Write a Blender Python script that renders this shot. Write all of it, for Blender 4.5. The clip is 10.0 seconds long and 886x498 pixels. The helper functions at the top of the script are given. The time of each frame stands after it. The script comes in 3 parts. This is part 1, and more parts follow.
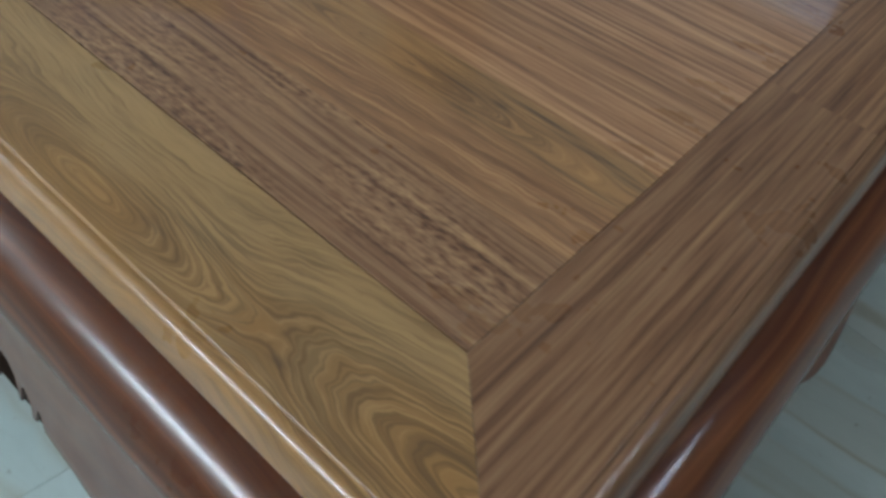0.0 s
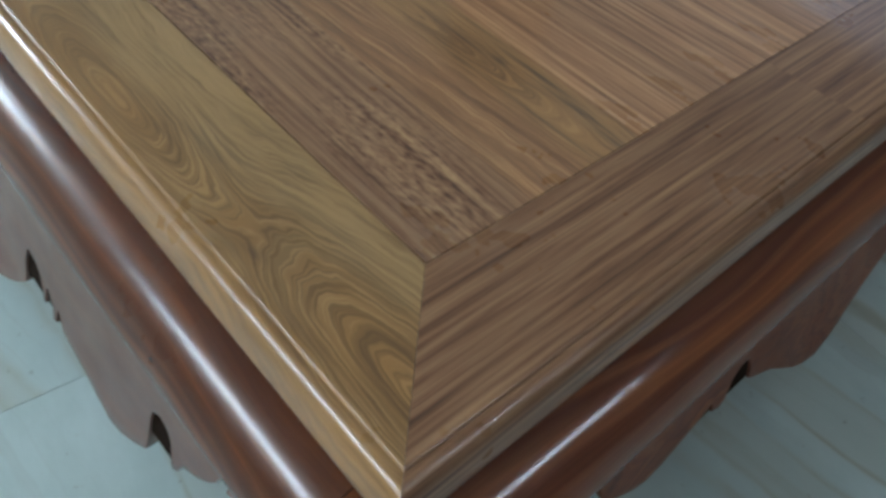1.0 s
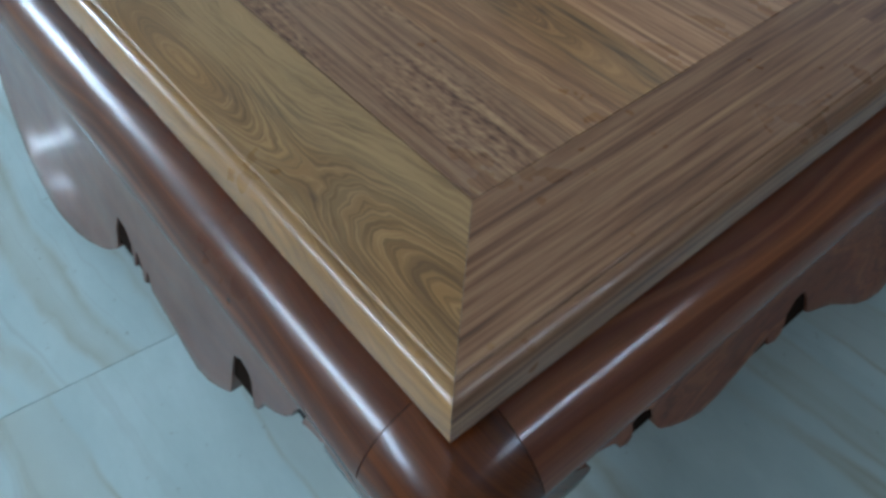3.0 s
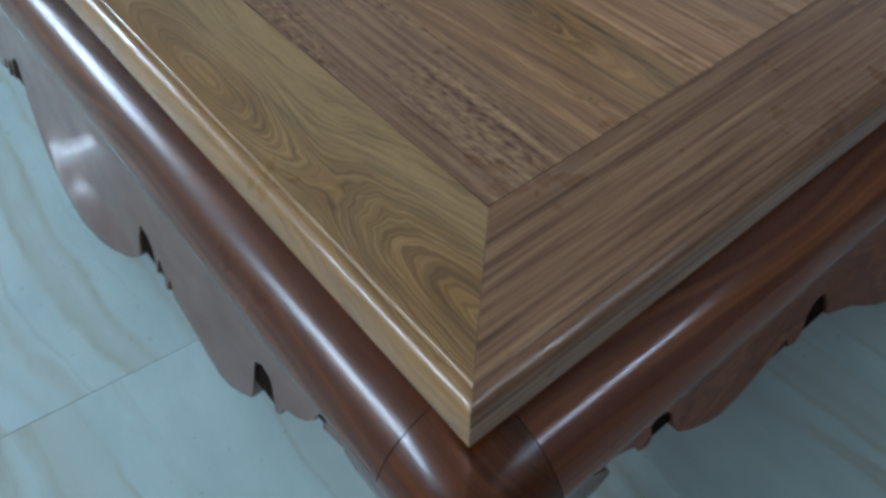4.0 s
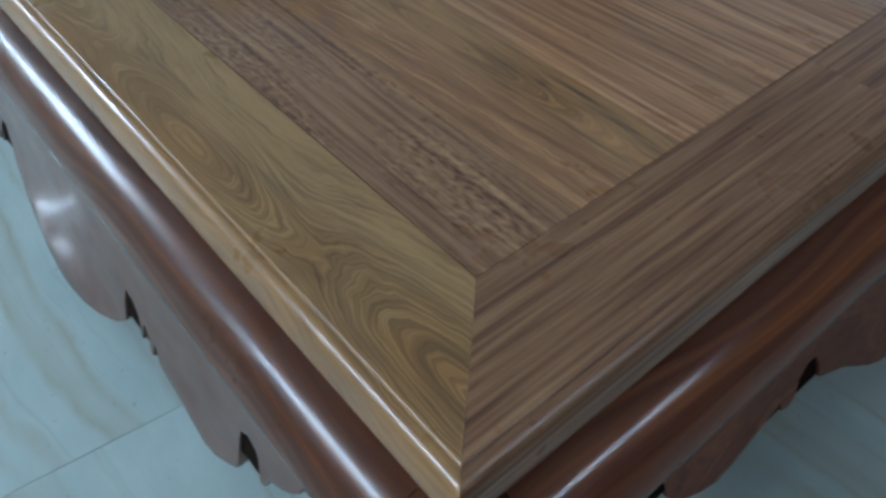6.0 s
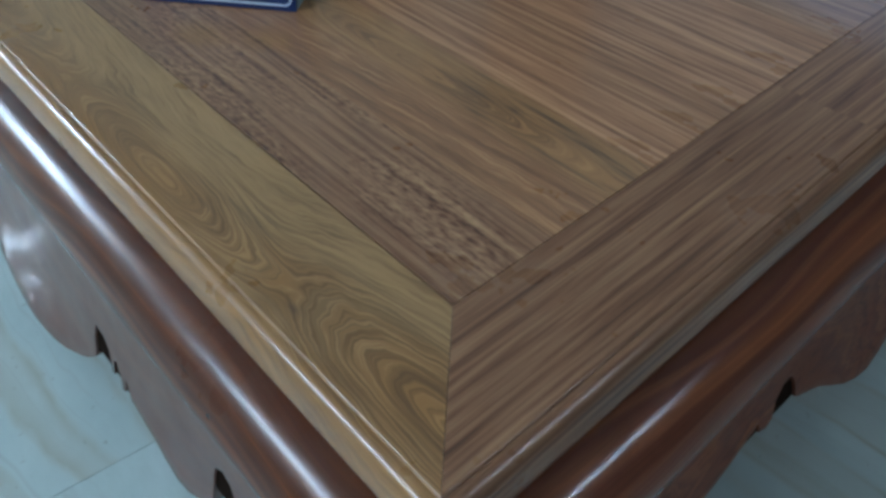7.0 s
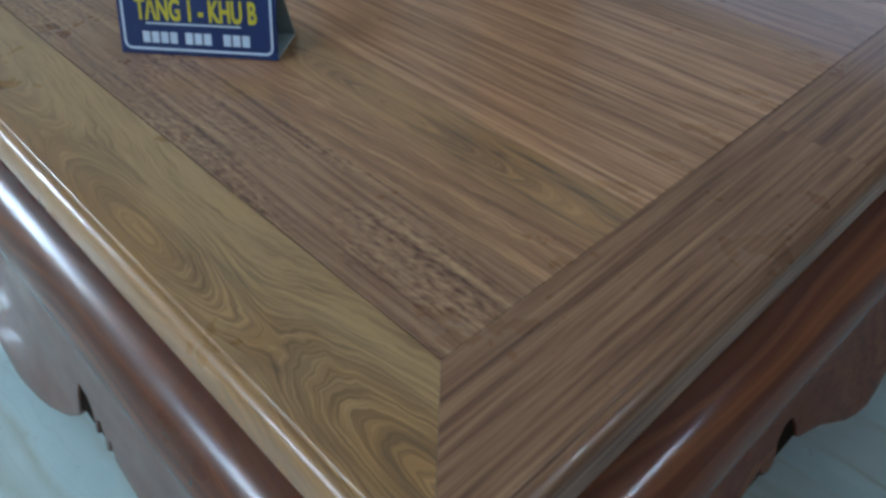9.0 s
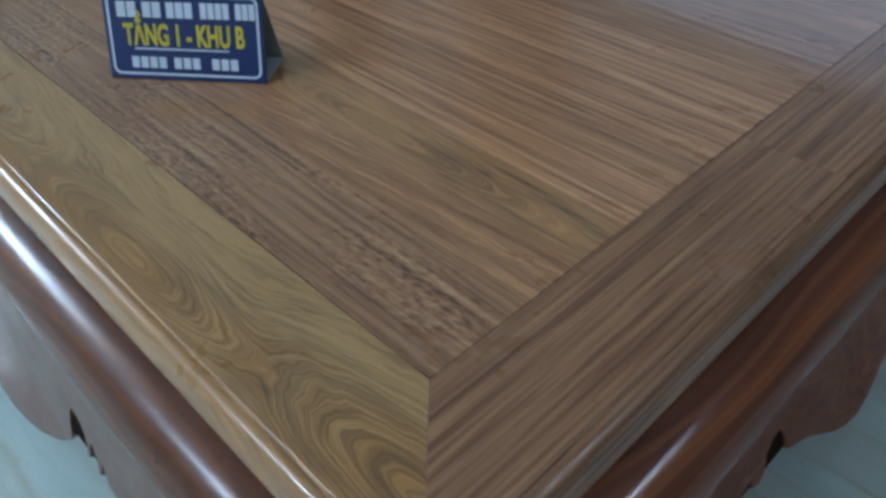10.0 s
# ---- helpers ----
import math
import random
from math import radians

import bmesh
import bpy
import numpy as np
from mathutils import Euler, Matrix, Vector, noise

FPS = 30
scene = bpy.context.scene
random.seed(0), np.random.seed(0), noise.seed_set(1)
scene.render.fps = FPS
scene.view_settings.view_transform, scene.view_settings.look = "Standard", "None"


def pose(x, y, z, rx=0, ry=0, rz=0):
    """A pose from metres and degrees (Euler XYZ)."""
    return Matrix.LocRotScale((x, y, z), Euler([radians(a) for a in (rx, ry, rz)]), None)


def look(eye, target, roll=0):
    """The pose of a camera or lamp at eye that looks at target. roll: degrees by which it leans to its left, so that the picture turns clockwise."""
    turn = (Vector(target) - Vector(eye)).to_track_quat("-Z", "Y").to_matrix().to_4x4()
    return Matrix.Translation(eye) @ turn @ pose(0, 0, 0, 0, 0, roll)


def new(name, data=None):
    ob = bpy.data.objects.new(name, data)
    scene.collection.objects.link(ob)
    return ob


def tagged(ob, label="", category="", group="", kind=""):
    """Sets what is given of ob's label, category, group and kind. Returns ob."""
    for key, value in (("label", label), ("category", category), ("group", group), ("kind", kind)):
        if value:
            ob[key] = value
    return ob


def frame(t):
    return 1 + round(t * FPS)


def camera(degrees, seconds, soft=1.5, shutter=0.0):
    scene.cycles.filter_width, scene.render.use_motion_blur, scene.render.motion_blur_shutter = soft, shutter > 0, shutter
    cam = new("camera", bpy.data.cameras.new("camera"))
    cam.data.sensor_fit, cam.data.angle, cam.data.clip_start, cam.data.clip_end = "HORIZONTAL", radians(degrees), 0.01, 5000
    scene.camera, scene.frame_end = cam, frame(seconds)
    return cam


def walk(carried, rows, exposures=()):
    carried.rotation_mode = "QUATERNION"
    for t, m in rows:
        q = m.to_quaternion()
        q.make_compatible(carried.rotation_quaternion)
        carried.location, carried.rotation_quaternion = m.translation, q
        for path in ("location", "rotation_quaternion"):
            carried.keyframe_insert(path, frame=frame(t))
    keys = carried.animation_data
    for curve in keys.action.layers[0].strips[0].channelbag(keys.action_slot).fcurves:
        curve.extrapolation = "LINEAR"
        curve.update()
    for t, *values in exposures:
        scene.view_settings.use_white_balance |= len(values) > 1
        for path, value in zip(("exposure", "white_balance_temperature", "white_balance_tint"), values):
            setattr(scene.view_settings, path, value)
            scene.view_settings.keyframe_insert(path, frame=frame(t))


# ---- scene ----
cam = camera(60.5, 10.0, soft=3.1, shutter=0.5)
PATH = [
    (0, (-0.127, -0.025, 0.904), (0.954, 0.764, -0.582), 7.9),
    (0.5, (-0.117, -0.085, 0.906), (0.933, 0.74, -0.583), 8.6),
    (1, (-0.138, -0.127, 0.903), (0.854, 0.768, -0.585), 8.8),
    (1.5, (-0.147, -0.142, 0.904), (0.792, 0.793, -0.594), 7.1),
    (2, (-0.15, -0.157, 0.905), (0.72, 0.807, -0.616), 3.7),
    (2.5, (-0.155, -0.175, 0.908), (0.688, 0.798, -0.622), 1.4),
    (4, (-0.157, -0.181, 0.919), (0.628, 0.841, -0.61), -2.1),
    (4.5, (-0.155, -0.175, 0.92), (0.636, 0.864, -0.595), -2.9),
    (5, (-0.15, -0.17, 0.923), (0.655, 0.888, -0.572), -3.5),
    (5.5, (-0.146, -0.17, 0.928), (0.682, 0.904, -0.542), -2.4),
    (7, (-0.14, -0.167, 0.927), (0.802, 0.906, -0.473), -0.9),
    (7.5, (-0.137, -0.165, 0.929), (0.85, 0.897, -0.448), -0.2),
    (8, (-0.129, -0.157, 0.926), (0.882, 0.906, -0.434), 0.4),
    (8.5, (-0.123, -0.153, 0.925), (0.879, 0.931, -0.425), -1.0),
    (9, (-0.121, -0.156, 0.927), (0.875, 0.951, -0.409), -2.1),
    (9.5, (-0.121, -0.161, 0.929), (0.88, 0.957, -0.394), -2.2),
    (10, (-0.119, -0.163, 0.934), (0.907, 0.952, -0.37), -2.6),
]
walk(cam, [(t, look(eye, target, roll)) for t, eye, target, roll in PATH],
     [(0.0, -0.06, 6900, 16), (1.0, -0.04, 6650, 14), (2.0, -0.05, 5900, 12), (4.0, -0.19, 5900, 12), (5.5, -0.28, 5900, 12), (7.5, -0.23, 5900, 12), (10.0, -0.1, 5900, 12)])

# ---- world, light ----
ROOM = pose(0, 0, 0, 0, 0, -6)          # the room and its tiles stand 6 degrees round from the table
X0, X1, Y0, Y1, CEIL = -5.0, 5.6, -3.4, 9.0, 3.2

world = bpy.data.worlds.new("world")
scene.world = world
world.use_nodes = True
sky = world.node_tree.nodes.new("ShaderNodeTexSky")
sky.sky_type = "NISHITA"
sky.sun_disc = False
sky.sun_elevation, sky.sun_rotation = radians(38), radians(150)
world.node_tree.links.new(sky.outputs[0], world.node_tree.nodes["Background"].inputs[0])
world.node_tree.nodes["Background"].inputs[1].default_value = 0.10


def area_lamp(name, m, sx, sy, watts, colour):
    data = bpy.data.lights.new(name, "AREA")
    data.shape, data.size, data.size_y, data.energy, data.color = "RECTANGLE", sx, sy, watts, colour
    ob = new(name, data)
    ob.matrix_world = ROOM @ m
    return ob


# lamps in two unseen window openings, added to give the table top its sheen
area_lamp("sheen_light_wide", pose(X1 - 0.05, 3.4, 1.65, 0, 90, 0), 2.8, 3.6, 8, (0.74, 0.87, 1.0))
area_lamp("sheen_light_narrow", pose(X1 - 0.05, 7.85, 1.65, 0, 90, 0), 2.8, 1.1, 5, (0.74, 0.87, 1.0))
scene.view_settings.exposure = 0.0


# ---- materials ----
class Graph:
    """A short way to write node trees."""

    def __init__(self, name):
        self.mat = bpy.data.materials.new(name)
        self.mat.use_nodes = True
        self.tree = self.mat.node_tree
        self.bsdf = self.tree.nodes["Principled BSDF"]

    def put(self, sock, v):
        if isinstance(v, bpy.types.NodeSocket):
            self.tree.links.new(v, sock)
        else:
            sock.default_value = v

    def m(self, op, a, b=0.0, c=0.0):
        n = self.tree.nodes.new("ShaderNodeMath")
        n.operation = op
        for k, v in enumerate((a, b, c)):
            self.put(n.inputs[k], v)
        return n.outputs[0]

    def add(self, a, b):
        return self.m("ADD", a, b)

    def mul(self, a, b):
        return self.m("MULTIPLY", a, b)

    def xyz(self, x, y, z):
        n = self.tree.nodes.new("ShaderNodeCombineXYZ")
        for k, v in enumerate((x, y, z)):
            self.put(n.inputs[k], v)
        return n.outputs[0]

    def coords(self):
        t = self.tree.nodes.new("ShaderNodeTexCoord")
        s = self.tree.nodes.new("ShaderNodeSeparateXYZ")
        self.tree.links.new(t.outputs["Object"], s.inputs[0])
        return s.outputs

    def random(self):
        return self.tree.nodes.new("ShaderNodeObjectInfo").outputs["Random"]

    def noise(self, vec, scale, detail=3.0, rough=0.5, w=None, dim="3D"):
        n = self.tree.nodes.new("ShaderNodeTexNoise")
        n.noise_dimensions = dim
        if vec is not None:
            self.tree.links.new(vec, n.inputs["Vector"])
        if w is not None:
            self.put(n.inputs["W"], w)
        n.inputs["Scale"].default_value, n.inputs["Detail"].default_value = scale, detail
        n.inputs["Roughness"].default_value = rough
        return n.outputs["Fac"]

    def ramp(self, fac, stops):
        n = self.tree.nodes.new("ShaderNodeValToRGB")
        e = n.color_ramp.elements
        while len(e) < len(stops):
            e.new(0.5)
        for k, (p, c) in enumerate(stops):
            e[k].position = p
            e[k].color = (*c, 1) if len(c) == 3 else c
        self.put(n.inputs[0], fac)
        return n.outputs["Color"]

    def grade(self, fac, lo, hi, a=0.0, b=1.0):
        n = self.tree.nodes.new("ShaderNodeMapRange")
        for k, v in enumerate((fac, lo, hi, a, b)):
            self.put(n.inputs[k], v)
        return n.outputs[0]

    def mix(self, fac, a, b, blend="MIX"):
        n = self.tree.nodes.new("ShaderNodeMix")
        n.data_type, n.blend_type = "RGBA", blend
        self.put(n.inputs[0], fac)
        self.put(n.inputs[6], a if isinstance(a, bpy.types.NodeSocket) else (*a, 1))
        self.put(n.inputs[7], b if isinstance(b, bpy.types.NodeSocket) else (*b, 1))
        return n.outputs[2]

    def hsv(self, col, h=0.5, s=1.0, v=1.0):
        n = self.tree.nodes.new("ShaderNodeHueSaturation")
        for k, q in ((0, h), (1, s), (2, v)):
            self.put(n.inputs[k], q)
        self.put(n.inputs[4], col)
        return n.outputs[0]

    def bump(self, height, strength, distance):
        n = self.tree.nodes.new("ShaderNodeBump")
        n.inputs["Strength"].default_value, n.inputs["Distance"].default_value = strength, distance
        self.put(n.inputs["Height"], height)
        self.tree.links.new(n.outputs[0], self.bsdf.inputs["Normal"])

    def done(self, colour, rough=0.5, **more):
        self.put(self.bsdf.inputs["Base Color"], colour if isinstance(colour, bpy.types.NodeSocket) else (*colour, 1))
        self.put(self.bsdf.inputs["Roughness"], rough)
        for k, v in more.items():
            self.put(self.bsdf.inputs[k.replace("_", " ")], v)
        return self.mat


def wood(name, along, palette, freq=1.0, wander=1.0, arches=(), stretch=0.22, far=9.0, mottle=0.0, rough=0.3, coat=0.35, tone=0.25, vein=0.55, relief=0.06, gloss=0.11, shine=0.5, dash=0.0, punch=1.0):
    """Lacquered rosewood. along: the grain's axis; arches: (l, g) centres of the nested arches of flat-sawn figure, straight past far;
    mottle: rippled cross figure; dash: share of short broken streaks."""
    g = Graph(name)
    x, y, z = g.coords()
    r = g.random()
    l, a = (y, x) if along == "y" else (x, y)
    shift = g.mul(r, 37.0)
    across = g.add(a, g.mul(z, 0.7))
    slow = g.noise(g.xyz(g.mul(l, 1.5), g.mul(across, 4.0), shift), 1.0, 2.0)
    mid = g.noise(g.xyz(g.mul(l, 9.0), g.mul(across, 26.0), shift), 1.0, 3.0, 0.6)
    fine = g.noise(g.xyz(g.mul(l, 7.0), g.mul(across, 45.0), shift), 1.0, 2.0)
    if arches:
        field = None
        for l0, g0 in arches:
            dl = g.mul(g.m("TANH", g.mul(g.m("SUBTRACT", l, l0), stretch / far)), far)
            dg = g.m("SUBTRACT", a, g0)
            cone = g.m("SQRT", g.add(g.add(g.mul(dl, dl), g.mul(dg, dg)), 0.00002))
            field = cone if field is None else g.m("SMOOTH_MIN", field, cone, 0.012)
        phase = g.mul(field, 175.0 * freq)
        phase = g.add(phase, g.add(g.mul(mid, 3.2 * wander), g.mul(slow, 3.0 * wander)))
    else:
        phase = g.add(g.mul(across, 120.0 * freq), g.mul(slow, 6.0 * wander))
    phase = g.add(phase, g.mul(fine, 0.4))
    bands = g.noise(None, 1.0, 4.0, 0.6, w=g.add(phase, shift), dim="1D")
    broad = g.noise(None, 0.22, 2.0, 0.5, w=g.add(phase, shift), dim="1D")
    fibre = g.noise(g.xyz(g.mul(l, 14.0), g.mul(across, 520.0), g.add(g.mul(z, 191.7), 0.37)), 1.0, 3.0, 0.6)
    figure = g.add(g.add(g.mul(bands, 0.58), g.mul(broad, 0.42)), g.mul(g.add(fibre, -0.5), 0.18))
    if dash:
        streak = g.noise(g.xyz(g.mul(l, 5.5), g.mul(across, 150.0), shift), 1.0, 4.0, 0.68)
        figure = g.add(g.mul(figure, 1.0 - dash), g.mul(g.add(g.mul(g.add(streak, -0.5), 1.55), 0.5), dash))
    if mottle:
        ripple = g.noise(g.xyz(g.mul(g.add(l, g.mul(across, 0.5)), 85.0), g.mul(across, 210.0), shift), 1.0, 2.0, 0.5)
        patch = g.grade(g.noise(g.xyz(g.mul(l, 5.0), g.mul(across, 14.0), shift), 1.0, 2.0), 0.38, 0.58)
        figure = g.add(figure, g.mul(g.mul(g.add(ripple, -0.5), patch), mottle))
    if punch != 1.0:
        figure = g.add(g.mul(g.add(figure, -0.5), punch), 0.49)
    col = g.ramp(figure, palette)
    line = g.grade(bands, 0.36, 0.28)
    col = g.mix(g.mul(line, vein), col, (0.055, 0.026, 0.016))
    col = g.hsv(col, 0.5, 1.0, g.grade(r, 0.0, 1.0, 1.0 - tone, 1.0 + tone))
    smear = g.noise(g.xyz(g.mul(x, 9.0), g.mul(y, 9.0), g.mul(z, 9.0)), 1.0, 4.0, 0.6)
    if relief:
        g.bump(fibre, relief, 0.0004)
    return g.done(col, g.grade(smear, 0.3, 0.7, rough - 0.05, rough + 0.07), Coat_Weight=coat, Coat_Roughness=gloss, Specular_IOR_Level=shine)


def flow_wood(name, arches, tints=(), ink=(), lively=(), warm=(), far=0.08, calm=0.36, colours=((0.106, 0.059, 0.03), (0.326, 0.174, 0.07), (0.444, 0.255, 0.107)), coat=0.55, gloss=0.13):
    """Flat-sawn boards along y whose grain flows round cathedral arches and eyes. arches: (l, g, stretch, factor above, factor below);
    tints: (colour, amount, slope, pivot, end, from g, to g), a zone of other wood whose border leans with l; ink: (l, g, length, width, amount)
    dark resin marks; warm: the same for amber heartwood; lively: (l, g, length, width, amount) where the ring lines stand out."""
    g = Graph(name)
    x, y, z = g.coords()
    l, a = y, x

    def blot(l0, g0, ln, wd):
        dl = g.m("DIVIDE", g.m("SUBTRACT", l, l0), ln)
        dg = g.m("DIVIDE", g.m("SUBTRACT", a, g0), wd)
        return g.m("EXPONENT", g.mul(g.add(g.mul(dl, dl), g.mul(dg, dg)), -1.0))

    wave = g.noise(g.xyz(g.mul(l, 11.0), g.mul(a, 26.0), 3.0), 1.0, 2.0, 0.5)
    curl = g.noise(g.xyz(g.mul(l, 38.0), g.mul(a, 70.0), 8.0), 1.0, 2.0, 0.5)
    field = None
    for l0, g0, along_k, up_k, down_k in arches:
        dl = g.mul(g.m("TANH", g.mul(g.m("SUBTRACT", l, l0), along_k / far)), far)
        side = g.m("SUBTRACT", a, g0)
        dg = g.m("SUBTRACT", g.mul(g.m("MAXIMUM", side, 0.0), up_k), g.mul(g.m("MINIMUM", side, 0.0), down_k))
        cone = g.m("SQRT", g.add(g.add(g.mul(dl, dl), g.mul(dg, dg)), 0.00001))
        field = cone if field is None else g.m("SMOOTH_MIN", field, cone, 0.014)
    u = g.add(field, g.add(g.mul(g.add(wave, -0.5), 0.0095), g.mul(g.add(curl, -0.5), 0.0030)))
    soft = g.noise(g.xyz(g.mul(u, 110.0), g.mul(l, 2.5), 1.0), 1.0, 2.0, 0.5)
    streak = g.noise(g.xyz(g.mul(u, 520.0), g.mul(l, 10.0), 5.0), 1.0, 4.0, 0.62)
    fibre = g.noise(g.xyz(g.mul(l, 16.0), g.mul(u, 900.0), 2.0), 1.0, 2.0, 0.6)
    ring_n = g.noise(g.xyz(g.mul(u, 370.0), g.mul(l, 3.5), 9.0), 1.0, 2.0, 0.55)
    ring = g.m("POWER", g.grade(g.m("ABSOLUTE", g.add(ring_n, -0.5)), 0.0, 0.09, 1.0, 0.0), 1.4)
    patchy = g.grade(g.noise(g.xyz(g.mul(l, 14.0), g.mul(a, 40.0), 4.0), 1.0, 2.0), 0.35, 0.62)
    force = g.mul(patchy, calm)
    for l0, g0, ln, wd, k in lively:
        force = g.add(force, g.mul(blot(l0, g0, ln, wd), k))
    shade = g.add(g.add(g.mul(soft, 0.40), g.mul(streak, 0.60)), g.mul(g.add(fibre, -0.5), 0.25))
    shade = g.add(g.mul(g.add(shade, -0.5), 1.6), 0.5)
    dark, mid, light = colours
    col = g.ramp(shade, [(0.30, tuple(0.55 * d + 0.45 * m for d, m in zip(dark, mid))), (0.45, tuple(0.12 * d + 0.88 * m for d, m in zip(dark, mid))), (0.54, mid), (0.64, light)])
    for colour, amount, slope, pivot, end, g0, g1 in tints:
        lean = g.mul(g.add(g.m("MINIMUM", l, end), -pivot), slope)
        edge = g.add(g.add(a, lean), g.add(g.mul(g.add(wave, -0.5), 0.02), g.mul(g.add(curl, -0.5), 0.008)))
        zone = g.grade(edge, g0, g1)
        keep = g.mul(g.mul(zone, amount), g.grade(shade, 0.34, 0.52, 0.35, 1.0))
        col = g.mix(keep, col, colour)
    for l0, g0, ln, wd, k in warm:
        col = g.mix(g.mul(g.mul(blot(l0, g0, ln, wd), k), g.grade(shade, 0.34, 0.52, 0.4, 1.0)), col, (0.40, 0.19, 0.06))
    col = g.mix(g.m("MINIMUM", g.mul(ring, force), 0.52), col, dark)
    for l0, g0, ln, wd, k in ink:
        smudge = g.mul(g.mul(blot(l0, g0, ln, wd), k), g.grade(streak, 0.30, 0.62, 1.0, 0.55))
        col = g.mix(smudge, col, (0.075, 0.052, 0.040))
    smear = g.noise(g.xyz(g.mul(x, 9.0), g.mul(y, 9.0), g.mul(z, 9.0)), 1.0, 4.0, 0.6)
    return g.done(col, g.grade(smear, 0.3, 0.7, 0.26, 0.36), Coat_Weight=coat, Coat_Roughness=gloss, Specular_IOR_Level=0.35)


BROWN = [(0.3, (0.1205, 0.0513, 0.0279)), (0.42, (0.292, 0.1371, 0.0696)), (0.52, (0.4135, 0.2094, 0.1068)), (0.62, (0.5221, 0.2858, 0.1474)), (0.75, (0.6317, 0.3768, 0.1961))]
DUSK = [(0.3, (0.1006, 0.0445, 0.0251)), (0.43, (0.21, 0.098, 0.0511)), (0.53, (0.29, 0.1467, 0.0771)), (0.64, (0.3756, 0.2025, 0.104)), (0.78, (0.4901, 0.2769, 0.1331))]
UMBER = [(0.3, (0.1075, 0.0485, 0.0275)), (0.43, (0.2365, 0.1142, 0.0599)), (0.53, (0.3295, 0.1723, 0.0907)), (0.64, (0.423, 0.2368, 0.1236)), (0.78, (0.5369, 0.3196, 0.1604))]
RED = [(0.3, (0.0774, 0.0213, 0.0122)), (0.43, (0.113, 0.0314, 0.0172)), (0.53, (0.1496, 0.0459, 0.022)), (0.64, (0.2031, 0.0672, 0.0294)), (0.78, (0.289, 0.1054, 0.0416))]
# RED about 1.4 times brighter: extra light put into the short side's colour
RED_LIFTED = [(0.3, (0.1084, 0.0309, 0.0165)), (0.43, (0.1582, 0.0455, 0.0232)), (0.53, (0.2094, 0.0666, 0.0297)), (0.64, (0.2843, 0.0974, 0.0397)), (0.78, (0.4046, 0.1528, 0.0562))]
RUST = [(0.3, (0.0373, 0.0078, 0.0017)), (0.43, (0.071, 0.0139, 0.0027)), (0.53, (0.1057, 0.0244, 0.0044)), (0.64, (0.1658, 0.0418, 0.0065)), (0.78, (0.2494, 0.0715, 0.0096))]

WOOD_PLANK = wood("plank_rosewood", "y", BROWN, 0.8, 1.0, tone=0.16, vein=0.35, dash=0.45, coat=1.0, gloss=0.04, shine=0.3, punch=1.0)
WOOD_PLANK_EYE = flow_wood("plank_rosewood_eye", [(0.12, 0.028, 0.09, 1.0, 1.0), (0.75, -0.01, 0.1, 1.0, 1.0)],
                           tints=[((0.488, 0.269, 0.105), 0.5, 0.0, 0.0, 0.0, -0.005, 0.012)],
                           ink=[(-0.012, 0.0445, 0.012, 0.004, 0.9), (0.012, 0.012, 0.016, 0.003, 0.6), (0.03, 0.068, 0.055, 0.0024, 0.6), (-0.05, 0.060, 0.05, 0.0034, 0.95),
                                (-0.115, 0.052, 0.045, 0.0042, 0.95), (-0.16, 0.044, 0.03, 0.004, 0.8), (-0.12, 0.012, 0.06, 0.0022, 0.8), (0.03, 0.040, 0.03, 0.0028, 0.7)],
                           lively=[(0.03, 0.035, 0.08, 0.03, 0.7)], calm=0.4, far=0.06, colours=((0.117, 0.06, 0.034), (0.375, 0.180, 0.084), (0.51, 0.274, 0.130)), coat=1.0, gloss=0.04)
WOOD_PLANK_DARK = wood("plank_mottled_rosewood", "y", UMBER, 1.2, 1.0, mottle=0.75, tone=0.04, vein=0.2, dash=0.5, coat=1.0, gloss=0.04, shine=0.3)
WOOD_LONG = flow_wood("rail_golden_rosewood", [(0.045, 0.052, 0.20, 0.62, 0.85), (0.445, 0.036, 0.19, 1.0, 1.3), (1.0, 0.06, 0.12, 0.8, 0.8)],
                      tints=[((0.449, 0.273, 0.125), 0.8, 0.16, 0.2, 0.34, 0.070, 0.096), ((0.37, 0.185, 0.06), 0.5, -0.09, 0.231, 0.5, 0.012, 0.002), ((0.40, 0.20, 0.066), 0.6, 0.0, 0.0, 0.0, 0.015, 0.005)],
                      ink=[(0.212, 0.035, 0.010, 0.004, 0.5), (0.372, 0.046, 0.016, 0.003, 0.4), (0.335, 0.066, 0.030, 0.003, 0.35)],
                      warm=[(0.085, 0.048, 0.055, 0.030, 0.55), (0.43, 0.036, 0.06, 0.012, 0.4), (0.25, 0.040, 0.03, 0.012, 0.35)],
                      lively=[(0.14, 0.050, 0.095, 0.045, 1.0), (0.34, 0.064, 0.06, 0.022, 0.8)])
WOOD_SHORT = wood("rail_brown_rosewood", "x", DUSK, 2.1, 0.9, tone=0.07, vein=0.25, punch=1.05, dash=0.42, relief=0.0, coat=0.7, gloss=0.075, shine=0.3)
WOOD_APRON_LONG = wood("apron_red_rosewood", "y", RED, 0.3, 1.8, rough=0.36, coat=0.7, punch=0.35, tone=0.0, vein=0.0, relief=0.0, gloss=0.08, shine=0.2)
WOOD_APRON_SHORT = wood("apron_red_rosewood_cross", "x", RED_LIFTED, 0.5, 1.8, arches=[(0.42, -0.16), (0.95, -0.25)], stretch=0.5, rough=0.4, coat=0.05, tone=0.0, vein=0.45, relief=0.0, gloss=0.12, shine=0.12)
